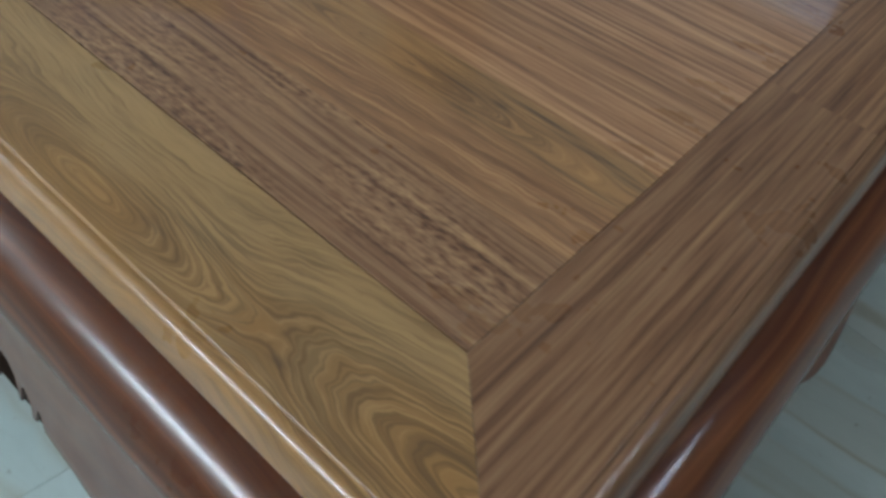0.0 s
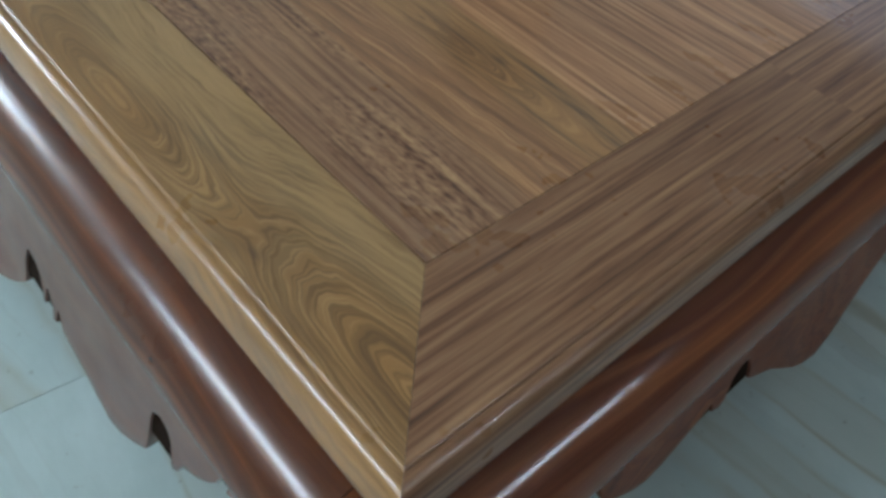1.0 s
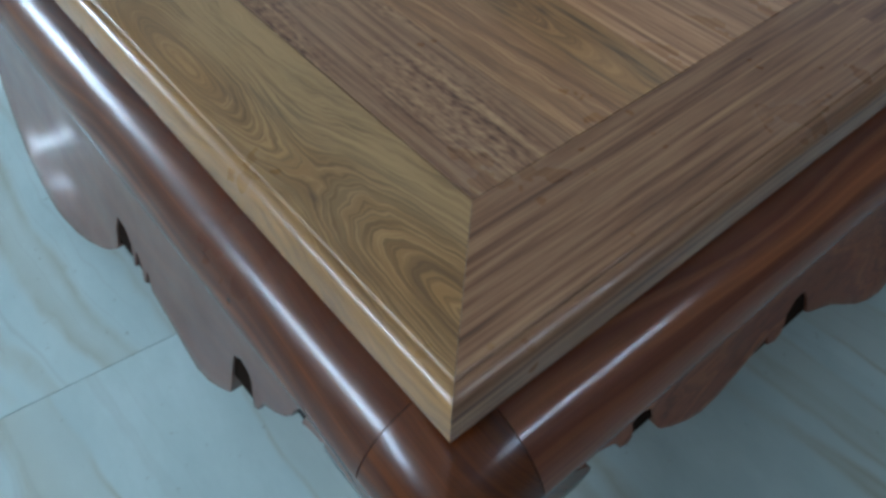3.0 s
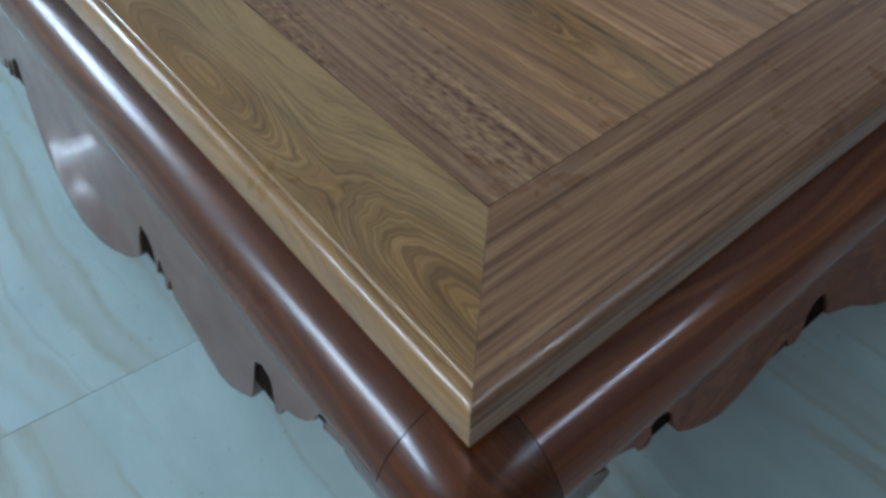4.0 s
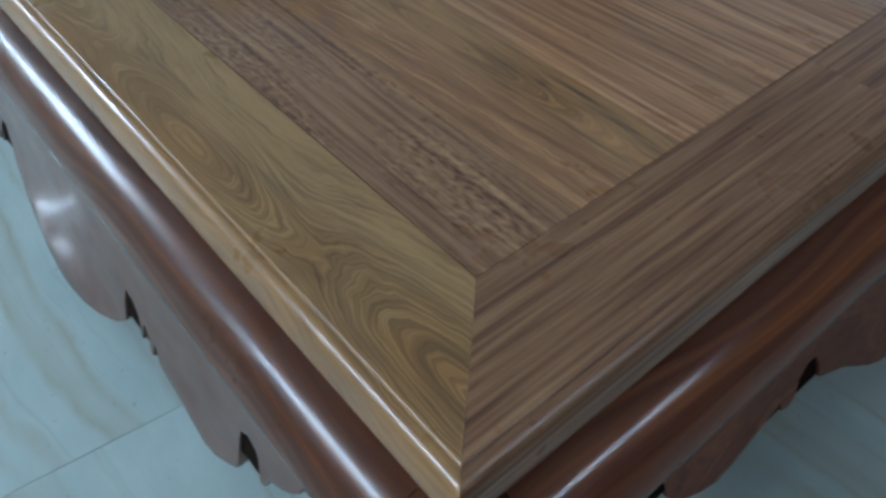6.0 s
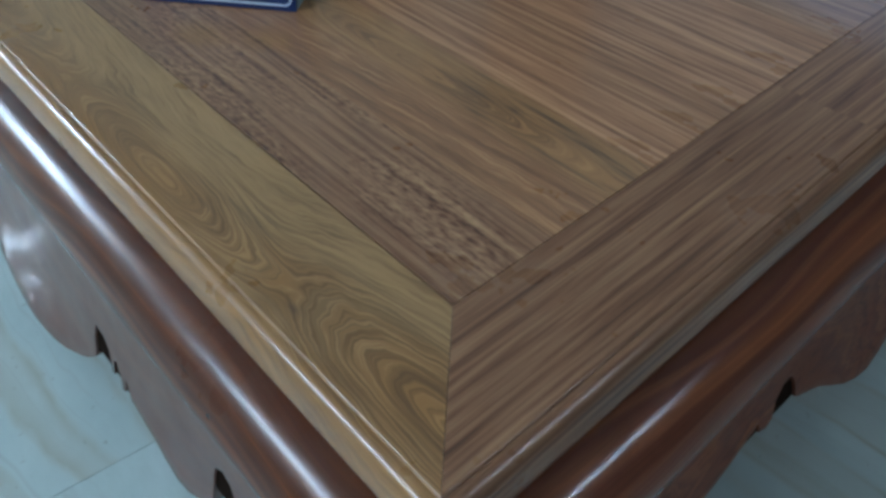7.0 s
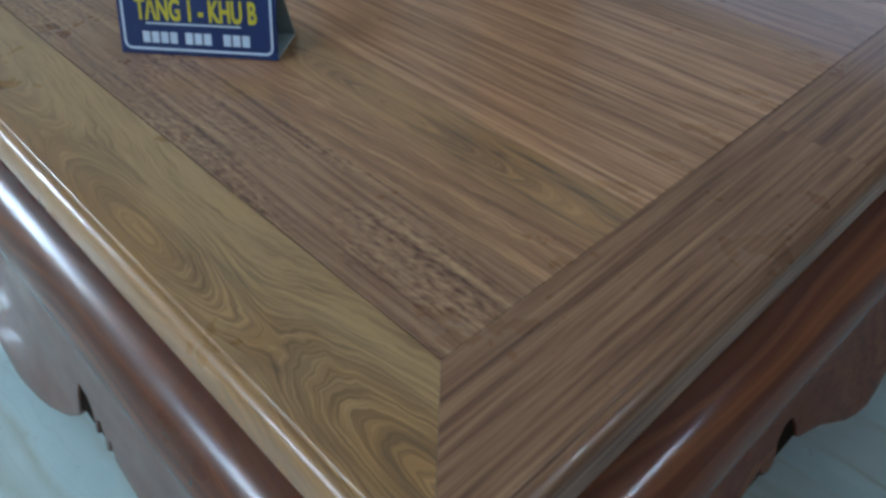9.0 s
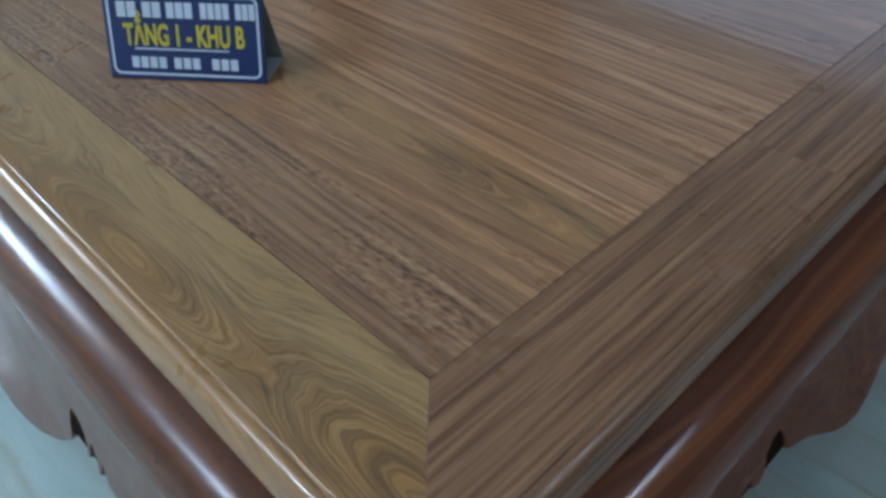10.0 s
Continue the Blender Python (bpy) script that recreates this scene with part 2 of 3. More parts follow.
WOOD_ROLL_LONG = wood("moulding_red_rosewood", "y", RUST, 0.5, 2.2, rough=0.30, coat=1.0, tone=0.0, vein=0.35, relief=0.0, gloss=0.235, shine=0.04, punch=0.8)
WOOD_ROLL_SHORT = wood("moulding_red_rosewood_cross", "x", RED_LIFTED, 0.45, 1.6, rough=0.30, coat=0.9, tone=0.0, vein=0.2, relief=0.0, gloss=0.14, shine=0.04, punch=0.85)


def tile_stone():
    g = Graph("polished_marble_tile")
    x, y, z = g.coords()
    r = g.mul(g.random(), 53.0)
    warp = g.noise(g.xyz(g.mul(x, 2.4), g.mul(y, 1.1), r), 1.0, 4.0, 0.55)
    cloud = g.noise(g.xyz(g.mul(x, 9.0), g.mul(y, 4.0), r), 1.0, 5.0, 0.65)
    w = g.add(g.mul(x, 11.0), g.add(g.mul(y, 1.3), g.mul(warp, 2.4)))
    drift = g.noise(None, 0.55, 2.0, 0.5, w=g.add(w, g.add(r, 9.0)), dim="1D")
    band = g.grade(g.add(drift, g.mul(g.add(cloud, -0.5), 0.22)), 0.46, 0.54)
    edge = g.grade(g.m("ABSOLUTE", g.add(g.add(drift, g.mul(g.add(cloud, -0.5), 0.10)), -0.54)), 0.0, 0.045, 1.0, 0.0)
    crack = g.grade(g.m("ABSOLUTE", g.add(g.noise(None, 0.8, 2.0, 0.5, w=g.add(w, g.add(r, 21.0)), dim="1D"), -0.5)), 0.0, 0.010, 1.0, 0.0)
    col = g.ramp(cloud, [(0.30, (0.47, 0.585, 0.575)), (0.50, (0.53, 0.645, 0.63)), (0.70, (0.60, 0.715, 0.705))])
    col = g.mix(g.mul(band, 0.5), col, (0.50, 0.565, 0.52))
    col = g.mix(g.mul(edge, g.grade(cloud, 0.35, 0.6, 0.1, 0.9)), col, (0.42, 0.435, 0.36))
    col = g.mix(g.mul(crack, g.grade(warp, 0.45, 0.6, 0.0, 0.3)), col, (0.36, 0.38, 0.36))
    grit = g.noise(g.xyz(x, y, r), 60.0, 2.0)
    col = g.mix(g.grade(grit, 0.70, 0.76, 0.0, 0.35), col, (0.25, 0.24, 0.21))
    return g.done(col, g.grade(cloud, 0.3, 0.7, 0.035, 0.08))


def plaster(name, c, rough=0.85):
    g = Graph(name)
    x, y, z = g.coords()
    n = g.noise(g.xyz(x, y, z), 3.0, 5.0, 0.6)
    f = g.noise(g.xyz(x, y, z), 120.0, 2.0)
    g.bump(f, 0.15, 0.001)
    return g.done(g.mix(g.grade(n, 0.3, 0.7), tuple(v * 0.92 for v in c), c), rough)


def plain(name, c, rough=0.5, **more):
    g = Graph(name)
    x, y, z = g.coords()
    n = g.noise(g.xyz(x, y, z), 90.0, 3.0)
    return g.done(g.mix(g.grade(n, 0.35, 0.65), tuple(v * 0.93 for v in c), c), rough, **more)


def glow(name, c, strength):
    g = Graph(name)
    return g.done(c, 0.5, Emission_Color=(*c, 1), Emission_Strength=strength)


STONE = tile_stone()
GROUT = plain("grout", (0.62, 0.70, 0.70), 0.9)
WALL = plaster("wall_paint", (0.24, 0.20, 0.165))
CEILING = plaster("ceiling_paint", (0.68, 0.68, 0.67))
FRAME_METAL = plain("window_metal", (0.25, 0.25, 0.26), 0.4, Metallic=0.7)
COLUMN_WOOD = wood("column_brown_wood", "x", RUST, 0.3, 1.5, rough=0.45, coat=0.1, tone=0.1, vein=0.2, relief=0.0, punch=0.8)
TUBE = glow("tube_glow", (0.70, 0.87, 1.0), 380.0)
TUBE_NEW = glow("tube_glow_new", (0.70, 0.87, 1.0), 470.0)
# weak overhead tube, added to brighten the table top
TUBE_FILL = glow("tube_glow_fill", (0.70, 0.87, 1.0), 14.0)
TUBE_SOUTH = glow("tube_glow_south", (0.74, 0.86, 1.0), 470.0)
LAMP_BODY = plain("lamp_enamel", (0.8, 0.8, 0.8), 0.4)
NAVY = plain("sign_navy", (0.012, 0.030, 0.12), 0.35)
SIGN_BACK = plain("sign_card_back", (0.34, 0.42, 0.42), 0.55)
WHITE = plain("sign_white", (0.62, 0.72, 0.82), 0.4)
# near-black colour in place of the shade inside the apron's notches
NOTCH_SHADE = plain("notch_shade_colour", (0.014, 0.007, 0.004), 0.95, Specular_IOR_Level=0.05)
YELLOW = plain("sign_yellow", (0.62, 0.52, 0.03), 0.4)
PAPER = plain("pale_blue_paper", (0.25, 0.42, 0.62), 0.6)


# ---- building helpers ----
def part(name, bm, material, parent, label="", smooth=False):
    me = bpy.data.meshes.new(name)
    bm.normal_update()
    bm.to_mesh(me)
    bm.free()
    if smooth:
        me.polygons.foreach_set("use_smooth", [True] * len(me.polygons))
    me.materials.append(material)
    ob = new(name, me)
    if parent:
        ob.parent = parent
    return tagged(ob, label)


def box(bm, lo, hi, bevel=0.0):
    vs = [bm.verts.new((x, y, z)) for x in (lo[0], hi[0]) for y in (lo[1], hi[1]) for z in (lo[2], hi[2])]
    fs = [bm.faces.new([vs[k] for k in q]) for q in ((0, 1, 3, 2), (4, 6, 7, 5), (0, 4, 5, 1), (2, 3, 7, 6), (0, 2, 6, 4), (1, 5, 7, 3))]
    if bevel:
        bmesh.ops.bevel(bm, geom=list({e for f in fs for e in f.edges}), offset=bevel, segments=2, affect="EDGES")
    return bm


def boxes(*rows, bevel=0.0):
    bm = bmesh.new()
    for lo, hi in rows:
        box(bm, lo, hi, bevel)
    return bm


def lerp(v, table):
    return float(np.interp(v, [p[0] for p in table], [p[1] for p in table]))


# ---- room ----
floor = part("floor", boxes(((X0, Y0, -0.10), (X1, Y1, -0.0012))), GROUT, None)
floor.matrix_world = ROOM
tagged(floor, "polished pale beige marble tiles with faint brown veins", "floor", kind="structure")

ceiling = part("ceiling", boxes(((X0, Y0, CEIL), (X1, Y1, CEIL + 0.15))), CEILING, None)
ceiling.matrix_world = ROOM
tagged(ceiling, "plain white painted showroom ceiling", "ceiling", kind="structure")


def wall(name, lo, hi, label, openings=(), z0=0.25, z1=3.05):
    """A wall slab in the room's axes; openings: spans along the wall that are open from z0 to z1."""
    bm = bmesh.new()
    k = 0 if hi[0] - lo[0] > hi[1] - lo[1] else 1
    if openings:
        at = lo[k]
        pieces = []
        for a, b in openings:
            pieces += [(at, a, 0, CEIL), (a, b, 0, z0), (a, b, z1, CEIL)]
            at = b
        for s0, s1, h0, h1 in pieces + [(at, hi[k], 0, CEIL)]:
            l2, h2 = list(lo), list(hi)
            l2[k], h2[k], l2[2], h2[2] = s0, s1, h0, h1
            box(bm, l2, h2)
    else:
        box(bm, lo, hi)
    ob = part(name, bm, WALL, None)
    ob.matrix_world = ROOM
    return tagged(ob, label, "wall", kind="structure")


wall("wall_west", (X0 - 0.2, Y0 - 0.2, 0), (X0, Y1 + 0.2, CEIL), "plain dim brown painted wall")
wall("wall_east", (X1, Y0 - 0.2, 0), (X1 + 0.2, Y1 + 0.2, CEIL), "plain dim brown wall with two tall openings, added and unseen", [(1.6, 5.2), (7.3, 8.4)])
wall("wall_north", (X0, Y1, 0), (X1, Y1 + 0.2, CEIL), "plain dim brown painted wall")
wall("wall_south", (X0, Y0 - 0.2, 0), (X1, Y0, CEIL), "plain dim brown painted wall")


def column(x, y):
    """A square timber-clad column with a plinth and a cap, from floor to ceiling."""
    post = new("column")
    part("shaft", boxes(((-0.24, -0.24, 0.15), (0.24, 0.24, CEIL - 0.12)), bevel=0.012), COLUMN_WOOD, post)
    part("plinth", boxes(((-0.265, -0.265, 0), (0.265, 0.265, 0.15)), bevel=0.008), COLUMN_WOOD, post)
    part("cap", boxes(((-0.265, -0.265, CEIL - 0.12), (0.265, 0.265, CEIL)), bevel=0.008), COLUMN_WOOD, post)
    post.matrix_world = ROOM @ pose(x, y, 0)
    return tagged(post, "dark brown timber column mirrored in the table top", "column", "timber columns")


column(3.09, 3.23)
column(3.10, 5.39)


def tube_lamp(x, y, rz=0.0, length=1.2, tube=None, radius=0.018):
    lamp = new("ceiling_light")
    part("lamp_housing", boxes(((-length / 2, -0.045, -0.03), (length / 2, 0.045, 0.0)), bevel=0.006), LAMP_BODY, lamp)
    bm = bmesh.new()
    bmesh.ops.create_cone(bm, cap_ends=True, segments=8, radius1=radius, radius2=radius, depth=length - 0.06,
                          matrix=Matrix.Translation((0, 0, -0.055)) @ Matrix.Rotation(radians(90), 4, "Y"))
    part("tube", bm, tube or TUBE, lamp, "glowing cool white tube")
    lamp.matrix_world = ROOM @ pose(x, y, CEIL, 0, 0, rz)
    return tagged(lamp, "unseen white batten lamp with a glowing tube under the ceiling", "ceiling light", "ceiling lights")


# a row along the west side, one to the south, one added overhead as fill
for lx, ly, rz, length, tube in ((-3.9, 1.9, 90, 2.6, TUBE_NEW), (-3.5, 6.30, -37, 2.2, TUBE), (-3.85, 5.92, -37, 1.1, TUBE), (-3.9, 8.2, 90, 1.4, TUBE), (-0.22, 0.20, 90, 0.9, TUBE_FILL), (2.25, -2.4, 0, 1.9, TUBE_SOUTH)):
    tube_lamp(lx, ly, rz, length, tube, 0.004 if tube is TUBE_SOUTH else 0.028 if length == 2.2 and tube is TUBE else 0.018)

# ---- the table ----
A, B, HT, W = 1.34, 1.63, 0.47, 0.13       # width, length, height of the top, width of its rails
table = new("low_table")
tagged(table, "large low rosewood table with glossy lacquer and scalloped apron", "table")

EDGE = [(0.130, -0.0005), (0.1295, 0.0), (0.0145, 0.0), (0.0130, -0.0006), (0.0122, -0.0018), (0.0112, -0.0018), (0.0085, -0.0017), (0.0055, -0.0024), (0.0022, -0.0043),
        (-0.0008, -0.0072), (-0.0032, -0.0110), (-0.0048, -0.0155), (-0.0063, -0.0205), (-0.0076, -0.0260), (-0.0083, -0.0298), (-0.0076, -0.0325), (-0.004, -0.0335), (0.020, -0.0340), (0.130, -0.0340)]


def rail(name, n0, n1, side, material, label, square_end=False):
    """One mitred rail of the top. side: how (s along, v inward) maps to the plan."""
    bm = bmesh.new()
    rings = []
    for end in (0, 1):
        ring = []
        for v, z in EDGE:
            s = (n0 + v + 0.0002) if end == 0 else (n1 - 0.0001 if square_end else n1 - v - 0.0002)
            ring.append(bm.verts.new((*side(s, v), HT + z)))
        rings.append(ring)
    for k in range(len(EDGE)):
        k2 = (k + 1) % len(EDGE)
        bm.faces.new((rings[0][k], rings[0][k2], rings[1][k2], rings[1][k]))
    bm.faces.new(rings[0][::-1])
    bm.faces.new(rings[1])
    bmesh.ops.recalc_face_normals(bm, faces=bm.faces)
    ob = part(name, bm, material, table, label)
    ob.data.set_sharp_from_angle(angle=radians(35))
    ob.data.polygons.foreach_set("use_smooth", [len(f.vertices) == 4 and abs(f.normal.z) < 0.9999 for f in ob.data.polygons])
    return ob


rail("frame_rail", 0, B, lambda s, v: (v, s), WOOD_LONG, "golden long rail with swirling grain")
rail("frame_rail", 0, 0.607, lambda s, v: (s, v), WOOD_SHORT, "brown short rail with straight grain", square_end=True)
rail("frame_rail", 0, A - 0.607, lambda s, v: (A - s, v), WOOD_SHORT, "brown short rail with straight grain", square_end=True)
rail("frame_rail", 0, B, lambda s, v: (A - v, s), WOOD_LONG, "golden long rail")
rail("frame_rail", 0, A, lambda s, v: (s, B - v), WOOD_SHORT, "brown short rail")

# boards of the inset panel, side by side
SEAMS = (0.1308, 0.247, 0.390, 0.470, 0.535, 0.615, 0.742, 0.868, 0.955, 1.075, A - 0.1308)
for k in range(len(SEAMS) - 1):
    a, b = SEAMS[k] + 0.00015, SEAMS[k + 1] - 0.00015
    half = (b - a) / 2
    y0, y1 = 0.1307, B - 0.1307
    bm = bmesh.new()
    box(bm, (-half, y0 - 0.3, -0.022), (half, y1 - 0.3, -0.0004))
    ob = part("panel_board", bm, WOOD_PLANK_DARK if k == 0 else WOOD_PLANK_EYE if k == 1 else WOOD_PLANK, table)
    ob.location = ((a + b) / 2, 0.3, HT)

# side section: outward reach over height below the top
REACH = [(0.034, -0.016), (0.048, -0.012), (0.0510, -0.003), (0.0530, 0.006), (0.0560, 0.0160), (0.0600, 0.0252), (0.0660, 0.0340), (0.0730, 0.0412), (0.0810, 0.0475), (0.0900, 0.0530),
         (0.0980, 0.0566), (0.1040, 0.0580), (0.1090, 0.0576), (0.114, 0.0556), (0.125, 0.0515), (0.14, 0.0462), (0.16, 0.0428), (0.18, 0.0432), (0.20, 0.0462), (0.225, 0.0510), (0.265, 0.0592),
         (0.31, 0.0690), (0.335, 0.0755), (0.355, 0.0820), (0.37, 0.0875), (0.385, 0.0938), (0.40, 0.0997), (0.42, 0.1075), (0.44, 0.116)]
SEAM = [(0.034, 0.042), (0.105, 0.042), (0.13, 0.052), (0.15, 0.072), (0.175, 0.105), (0.19, 0.122), (0.2, 0.128)]


def reach(d):
    return lerp(d, REACH)


JOINT = 0.125          # depth at which the rolled moulding meets the apron


# lower outlines: place along the side, depth below the top; mirrored about the middle
HEM_LONG = [(0.10, 0.200), (0.128, 0.200), (0.150, 0.205), (0.159, 0.209), (0.160, 0.188), (0.170, 0.183), (0.174, 0.214), (0.190, 0.234), (0.207, 0.248),
            (0.232, 0.262), (0.238, 0.280), (0.246, 0.285), (0.250, 0.277), (0.250, 0.252), (0.257, 0.239), (0.273, 0.233), (0.289, 0.244), (0.295, 0.298), (0.297, 0.314),
            (0.302, 0.320), (0.325, 0.336), (0.348, 0.348), (0.374, 0.353), (0.405, 0.348), (0.433, 0.341), (0.474, 0.334), (0.497, 0.329),
            (0.499, 0.312), (0.508, 0.303), (0.512, 0.328), (0.519, 0.331), (0.521, 0.309), (0.530, 0.294), (0.539, 0.297), (0.541, 0.324), (0.547, 0.322),
            (0.548, 0.292), (0.562, 0.276), (0.585, 0.274), (0.594, 0.297), (0.596, 0.331), (0.604, 0.342), (0.628, 0.361), (0.648, 0.373), (0.70, 0.396), (0.74, 0.409), (0.79, 0.418), (0.82, 0.420)]
HEM_SHORT = [(0.09, 0.182), (0.128, 0.182), (0.146, 0.181), (0.160, 0.192), (0.164, 0.208), (0.174, 0.212), (0.181, 0.205), (0.183, 0.186), (0.195, 0.176), (0.208, 0.185), (0.213, 0.220),
             (0.222, 0.236), (0.242, 0.251), (0.268, 0.266), (0.290, 0.273), (0.318, 0.271), (0.345, 0.263), (0.364, 0.256), (0.390, 0.248),
             (0.399, 0.242), (0.403, 0.260), (0.417, 0.266), (0.429, 0.260), (0.431, 0.235), (0.444, 0.220), (0.461, 0.220), (0.471, 0.238), (0.477, 0.264), (0.488, 0.272),
             (0.515, 0.285), (0.541, 0.298), (0.576, 0.323), (0.61, 0.345), (0.64, 0.358), (0.67, 0.364)]


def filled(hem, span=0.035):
    """The same outline with its narrow notches filled, for the added backing that darkens them."""
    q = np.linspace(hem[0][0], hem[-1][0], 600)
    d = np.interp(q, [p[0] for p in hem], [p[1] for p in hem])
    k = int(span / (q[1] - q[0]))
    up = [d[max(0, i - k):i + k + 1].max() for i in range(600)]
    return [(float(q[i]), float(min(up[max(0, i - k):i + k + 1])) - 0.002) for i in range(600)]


def apron(name, length, hem, side, material, label, lower, set_back=0.0):
    """The scalloped board (lower) or the rolled moulding over it, from the same section."""
    bm = bmesh.new()
    low = 0.128
    cols = int((length - 2 * low) / 0.003) if lower else 160
    fixed = [d for d, _ in REACH if JOINT - 1e-6 <= d < 0.17] if lower else [d for d, _ in REACH if d <= JOINT + 1e-6]
    front, back = [], []
    for i in range(cols + 1):
        s0 = low + (length - 2 * low) * i / cols
        mirror = s0 > length / 2
        q = length - s0 if mirror else s0
        bottom = lerp(q, hem)
        depths = fixed if not lower else fixed + [0.17 + (bottom - 0.003 - 0.17) * k / 10 for k in range(1, 11)] + [bottom - 0.0008, bottom]
        f_col, b_col = [], []
        for n, d in enumerate(depths):
            w = max(0.0, 1 - (q - low) / 0.12)
            s = q - (low - lerp(d, SEAM)) * w
            s = length - s if mirror else s
            tuck = 0.0 if n < len(depths) - 2 or not lower else (0.0012 if n == len(depths) - 2 else 0.004)
            u = reach(d) - tuck - set_back
            f_col.append(bm.verts.new((*side(s, -u), HT - d)))
            b_col.append(bm.verts.new((*side(s, -u + 0.045), HT - d)))
        front.append(f_col)
        back.append(b_col)
    n = len(front[0])
    for i in range(cols):
        for k in range(n - 1):
            bm.faces.new((front[i][k], front[i][k + 1], front[i + 1][k + 1], front[i + 1][k]))
            bm.faces.new((back[i][k], back[i + 1][k], back[i + 1][k + 1], back[i][k + 1]))
        bm.faces.new((front[i][n - 1], back[i][n - 1], back[i + 1][n - 1], front[i + 1][n - 1]))
        bm.faces.new((front[i][0], front[i + 1][0], back[i + 1][0], back[i][0]))
    for i in (0, cols):
        for k in range(n - 1):
            bm.faces.new((front[i][k], back[i][k], back[i][k + 1], front[i][k + 1]))
    bmesh.ops.recalc_face_normals(bm, faces=bm.faces)
    ob = part(name, bm, material, table, label, smooth=True)
    ob.data.set_sharp_from_angle(angle=radians(40))
    return ob


for length, hem, side, face, roll in ((B, HEM_LONG, lambda s, v: (v, s), WOOD_APRON_LONG, WOOD_ROLL_LONG), (A, HEM_SHORT, lambda s, v: (s, v), WOOD_APRON_SHORT, WOOD_ROLL_SHORT),
                                      (B, HEM_LONG, lambda s, v: (A - v, s), WOOD_APRON_LONG, WOOD_ROLL_LONG), (A, HEM_SHORT, lambda s, v: (s, B - v), WOOD_APRON_SHORT, WOOD_ROLL_SHORT)):
    apron("apron", length, hem, side, face, "reddish scalloped apron flaring outward", True)
    # added backing almost flush with the front, so each notch reads as dark
    apron("apron_core", length, filled(hem), side, NOTCH_SHADE, "added near-black backing whose colour gives the notches their shade", True, 0.003)
    apron("rolled_moulding", length, hem, side, roll, "dark red rounded moulding", False)

LEG_REACH = [p for p in REACH if p[0] < 0.18] + [(0.19, 0.0440), (0.205, 0.0450), (0.225, 0.0435), (0.25, 0.0365), (0.29, 0.020), (0.33, 0.006), (0.37, 0.003), (0.41, 0.010), (0.44, 0.024), (0.455, 0.029), (0.47, 0.027)]
LEG_WIDE = SEAM + [(0.215, 0.122), (0.24, 0.105), (0.29, 0.080), (0.34, 0.066), (0.38, 0.062), (0.42, 0.068), (0.45, 0.078), (0.47, 0.080)]


def leg():
    bm = bmesh.new()
    rings = []
    marks = sorted({d for d, _ in LEG_REACH} | {0.14, 0.155, 0.198, 0.215, 0.27, 0.31, 0.35})
    for d in marks:
        u, w = lerp(d, LEG_REACH), lerp(d, LEG_WIDE) - 0.0010
        t = min(0.034 + max(0.0, d - 0.2) * 0.6, w + u - 0.004)
        r = 0.003
        ring = [(-u, w), (-u, -u + r), (-u + r, -u), (w, -u), (w, -u + t), (-u + t, -u + t), (-u + t, w)]
        rings.append([bm.verts.new((x, y, HT - d)) for x, y in ring])
    for a, b in zip(rings, rings[1:]):
        for k in range(7):
            k2 = (k + 1) % 7
            bm.faces.new((a[k], a[k2], b[k2], b[k]))
    bm.faces.new(rings[0])
    bm.faces.new(rings[-1][::-1])
    bmesh.ops.recalc_face_normals(bm, faces=bm.faces)
    ob = part("leg", bm, WOOD_ROLL_LONG, table, "curved corner leg with rolled shoulder", smooth=True)
    ob.data.set_sharp_from_angle(angle=radians(40))
    return ob


first_leg = leg()
for x, y, rz in ((A, 0, 90), (A, B, 180), (0, B, 270)):
    other = first_leg.copy()
    scene.collection.objects.link(other)
    other.matrix_basis = pose(x, y, 0, 0, 0, rz)

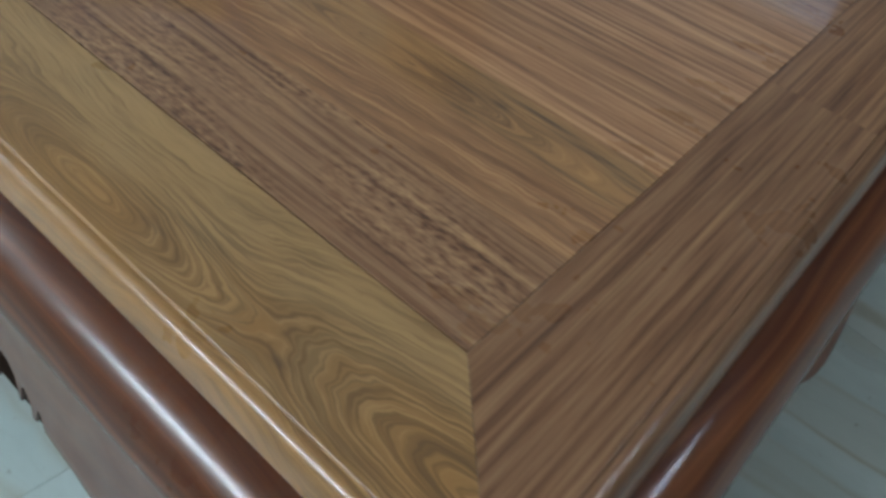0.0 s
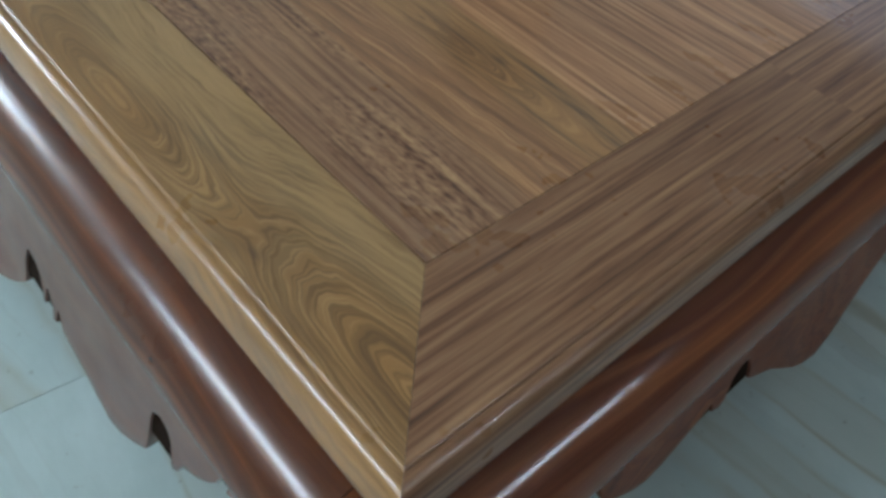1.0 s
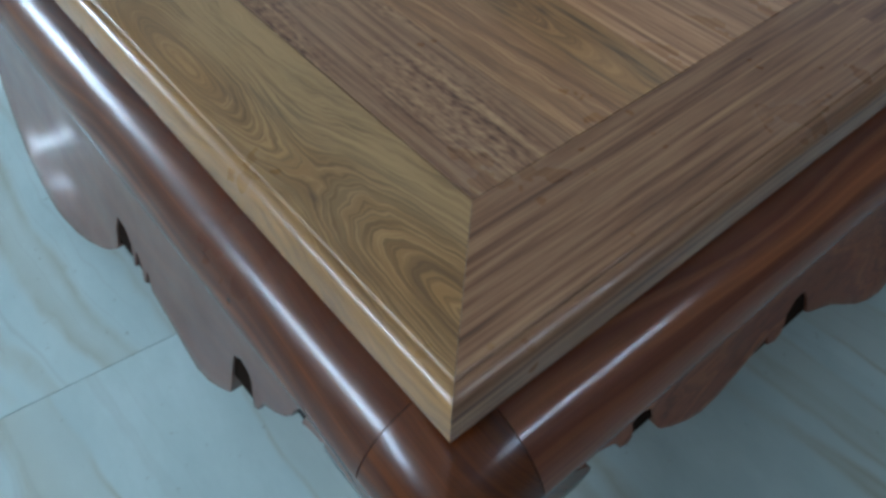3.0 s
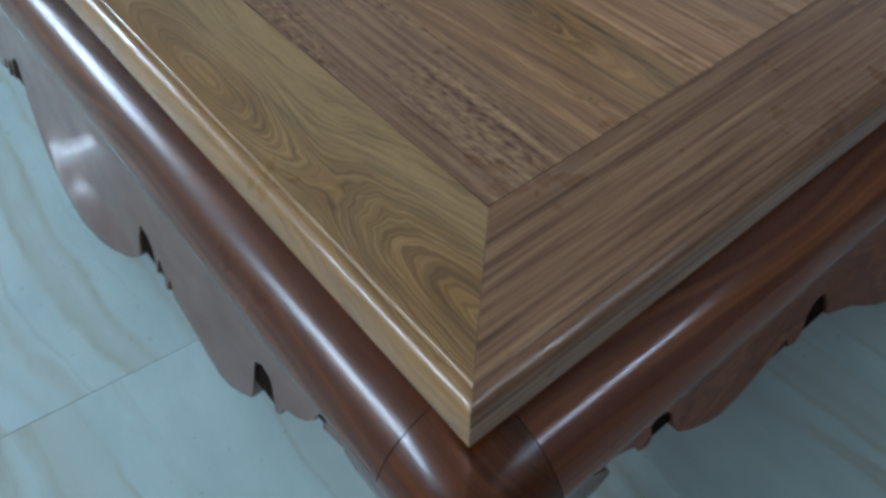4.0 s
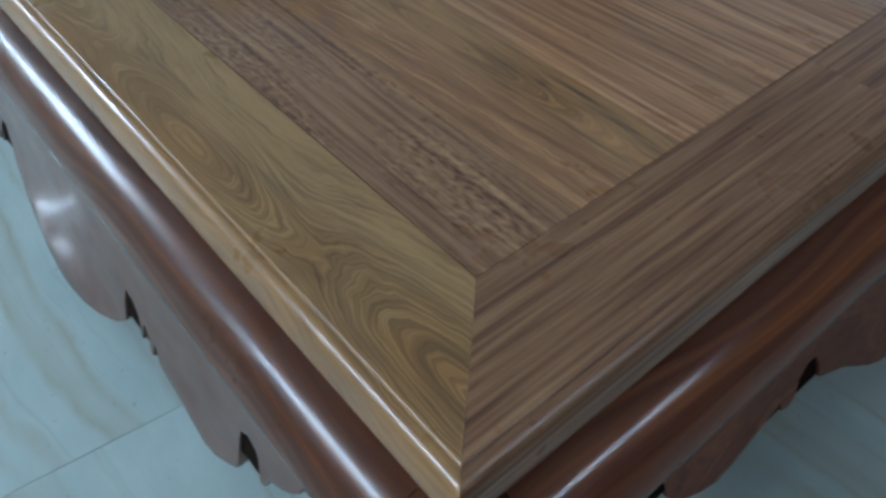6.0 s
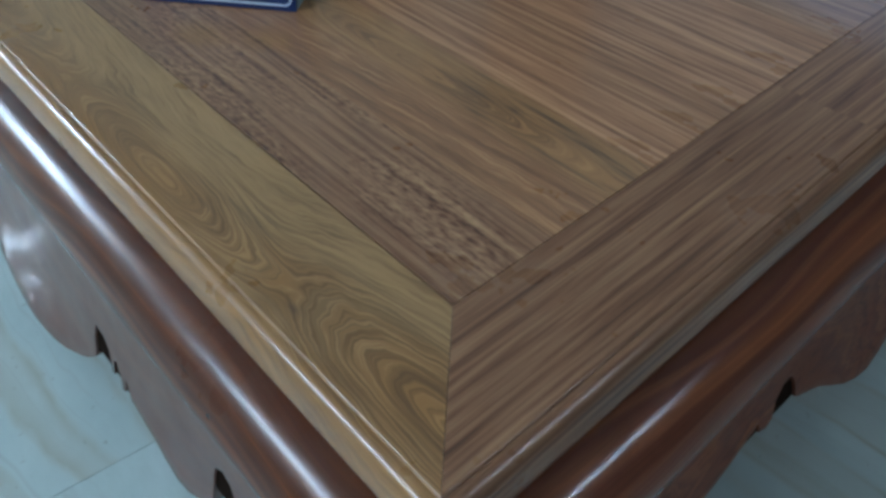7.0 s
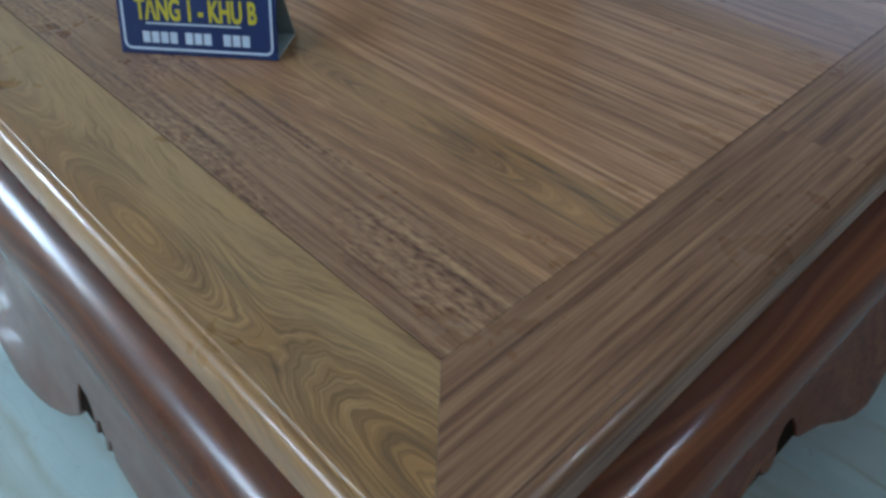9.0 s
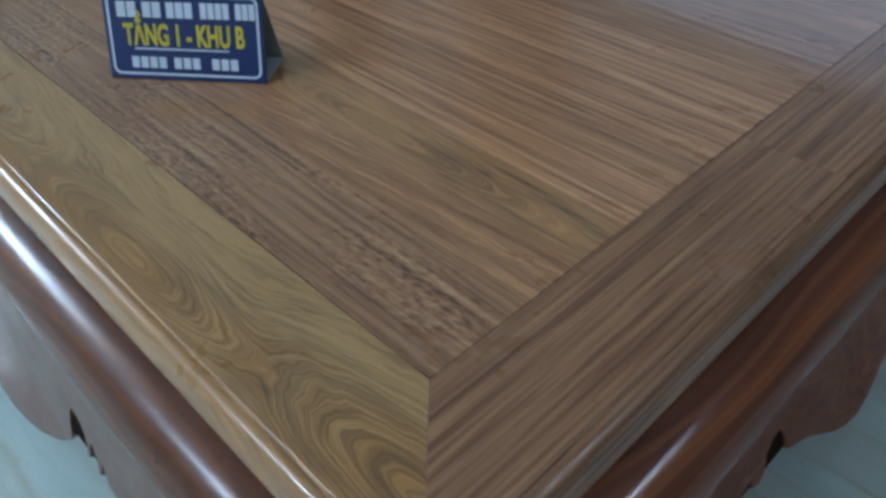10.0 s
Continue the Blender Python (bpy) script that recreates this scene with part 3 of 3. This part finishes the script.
# ---- things on the table ----
def sign_stand():
    """A folded tent card: local x along its front edge, y to the back, z up."""
    wide, deep, high, thick = 0.212, 0.073, 0.104, 0.002
    sign = new("tent_sign")
    slope = math.atan2(deep / 2, high)
    face = math.hypot(deep / 2, high)

    def sheet(name, rot, y, mat, label):
        ob = part(name, boxes(((0, 0, 0), (wide, thick, face)), bevel=0.0006), mat, sign, label)
        ob.matrix_basis = Matrix.Translation((0, y, 0)) @ Matrix.Rotation(rot, 4, "X")
        return ob

    front = sheet("front_panel", -slope, 0, NAVY, "navy blue printed face")
    sheet("back_panel", slope, deep - thick, SIGN_BACK, "grey green card back")
    part("base_panel", boxes(((0.001, 0.003, 0.0005), (wide - 0.001, deep - 0.003, 0.002))), SIGN_BACK, sign, "grey green card base")

    def print_on(name, bm, mat, label=""):
        return part(name, bm, mat, front, label)

    # pale rounded border
    bm = bmesh.new()
    m, r, t = 0.0055, 0.010, 0.0030
    outer, inner = [], []
    for cx, cz, a0 in ((wide - m - r, face - m - r, 0), (m + r, face - m - r, 90), (m + r, m + r, 180), (wide - m - r, m + r, 270)):
        for k in range(7):
            a = radians(a0 + 15 * k)
            outer.append(bm.verts.new((cx + r * math.cos(a), -0.0006, cz + r * math.sin(a))))
            inner.append(bm.verts.new((cx + (r - t) * math.cos(a), -0.0006, cz + (r - t) * math.sin(a))))
    for k in range(len(outer)):
        k2 = (k + 1) % len(outer)
        bm.faces.new((outer[k], outer[k2], inner[k2], inner[k]))
    ext = bmesh.ops.extrude_face_region(bm, geom=bm.faces[:])
    for v in ext["geom"]:
        if isinstance(v, bmesh.types.BMVert):
            v.co.y = -0.00005
    bmesh.ops.recalc_face_normals(bm, faces=bm.faces)
    print_on("border", bm, WHITE, "pale rounded border line")

    def bars(name, spans, z0, z1, mat, label):
        for a, b in spans:
            print_on(name, boxes(((a, -0.0006, z0), (b, -0.00005, z1))), mat, label)

    def run(x, n, w, gap):
        return [(x + k * (w + gap), x + k * (w + gap) + w) for k in range(n)]

    bars("heading_bar", run(0.019, 2, 0.0118, 0.0022) + run(0.054, 2, 0.0110, 0.0020) + run(0.086, 3, 0.0100, 0.0020) + run(0.131, 4, 0.0080, 0.0018) + run(0.177, 3, 0.0072, 0.0016),
         0.077, 0.096, WHITE, "white lettering block")
    bars("underline", [(0.038, 0.165)], 0.0375, 0.0395, WHITE, "thin pale rule")
    bars("number_bar", run(0.032, 4, 0.0098, 0.0026) + run(0.090, 3, 0.0098, 0.0026) + run(0.141, 3, 0.0098, 0.0026), 0.0145, 0.0285, WHITE, "white lettering block")
    cu = bpy.data.curves.new("words", "FONT")
    cu.body, cu.size, cu.extrude, cu.offset = "TẦNG 1 - KHU B", 0.0285, 0.0003, 0.0009
    cu.align_x = "CENTER"
    tmp = new("words", cu)
    me = bpy.data.meshes.new_from_object(tmp.evaluated_get(bpy.context.evaluated_depsgraph_get()))
    bpy.data.objects.remove(tmp)
    me.materials.clear()
    me.materials.append(YELLOW)
    words = new("lettering", me)
    words.parent = front
    xs = [v.co.x for v in me.vertices]
    k = 0.162 / (max(xs) - min(xs))
    words.matrix_basis = Matrix.Translation((0.106, -0.0004, 0.0435)) @ Matrix.Rotation(radians(90), 4, "X") @ Matrix.Diagonal((k, 1.28, 1, 1))
    tagged(words, "yellow capital lettering")
    return sign


sign = sign_stand()
sign.matrix_world = Matrix.Translation((0.1885, 0.7955, HT + 0.0002)) @ Matrix.Rotation(math.atan2(-0.170, 0.129), 4, "Z")
tagged(sign, "navy tent card sign with yellow lettering standing on the table", "sign")

paper = part("paper_sheet", boxes(((0, 0, 0), (0.15, 0.21, 0.0012))), PAPER, None)
paper.matrix_world = pose(0.055, 1.192, HT + 0.0002, 0, 0, -4)
tagged(paper, "pale blue sheet of paper lying on the table", "paper")

# ---- floor tiles ----
TILE, GAP = 0.80, 0.0006
OX, OY = -0.72, 0.52                     # a crossing of joints, in the room's axes
bm = boxes(((-TILE / 2 + GAP / 2, -TILE / 2 + GAP / 2, -0.009), (TILE / 2 - GAP / 2, TILE / 2 - GAP / 2, 0)))
bmesh.ops.bevel(bm, geom=[e for e in bm.edges if min(v.co.z for v in e.verts) > -0.001], offset=0.0005, segments=1, affect="EDGES")
first_tile = part("tile", bm, STONE, floor)
full = first_tile.data
bpy.data.objects.remove(first_tile)
for i in range(math.ceil((X0 - OX) / TILE) - 1, math.floor((X1 - OX) / TILE) + 1):
    for j in range(math.ceil((Y0 - OY) / TILE) - 1, math.floor((Y1 - OY) / TILE) + 1):
        x, y = OX + (i + 0.5) * TILE, OY + (j + 0.5) * TILE
        if x - TILE / 2 < X0 - 0.19 or x + TILE / 2 > X1 + 0.19 or y - TILE / 2 < Y0 - 0.19 or y + TILE / 2 > Y1 + 0.19:
            continue
        t = new("tile", full)
        t.parent = floor
        t.location = (x, y, 0)
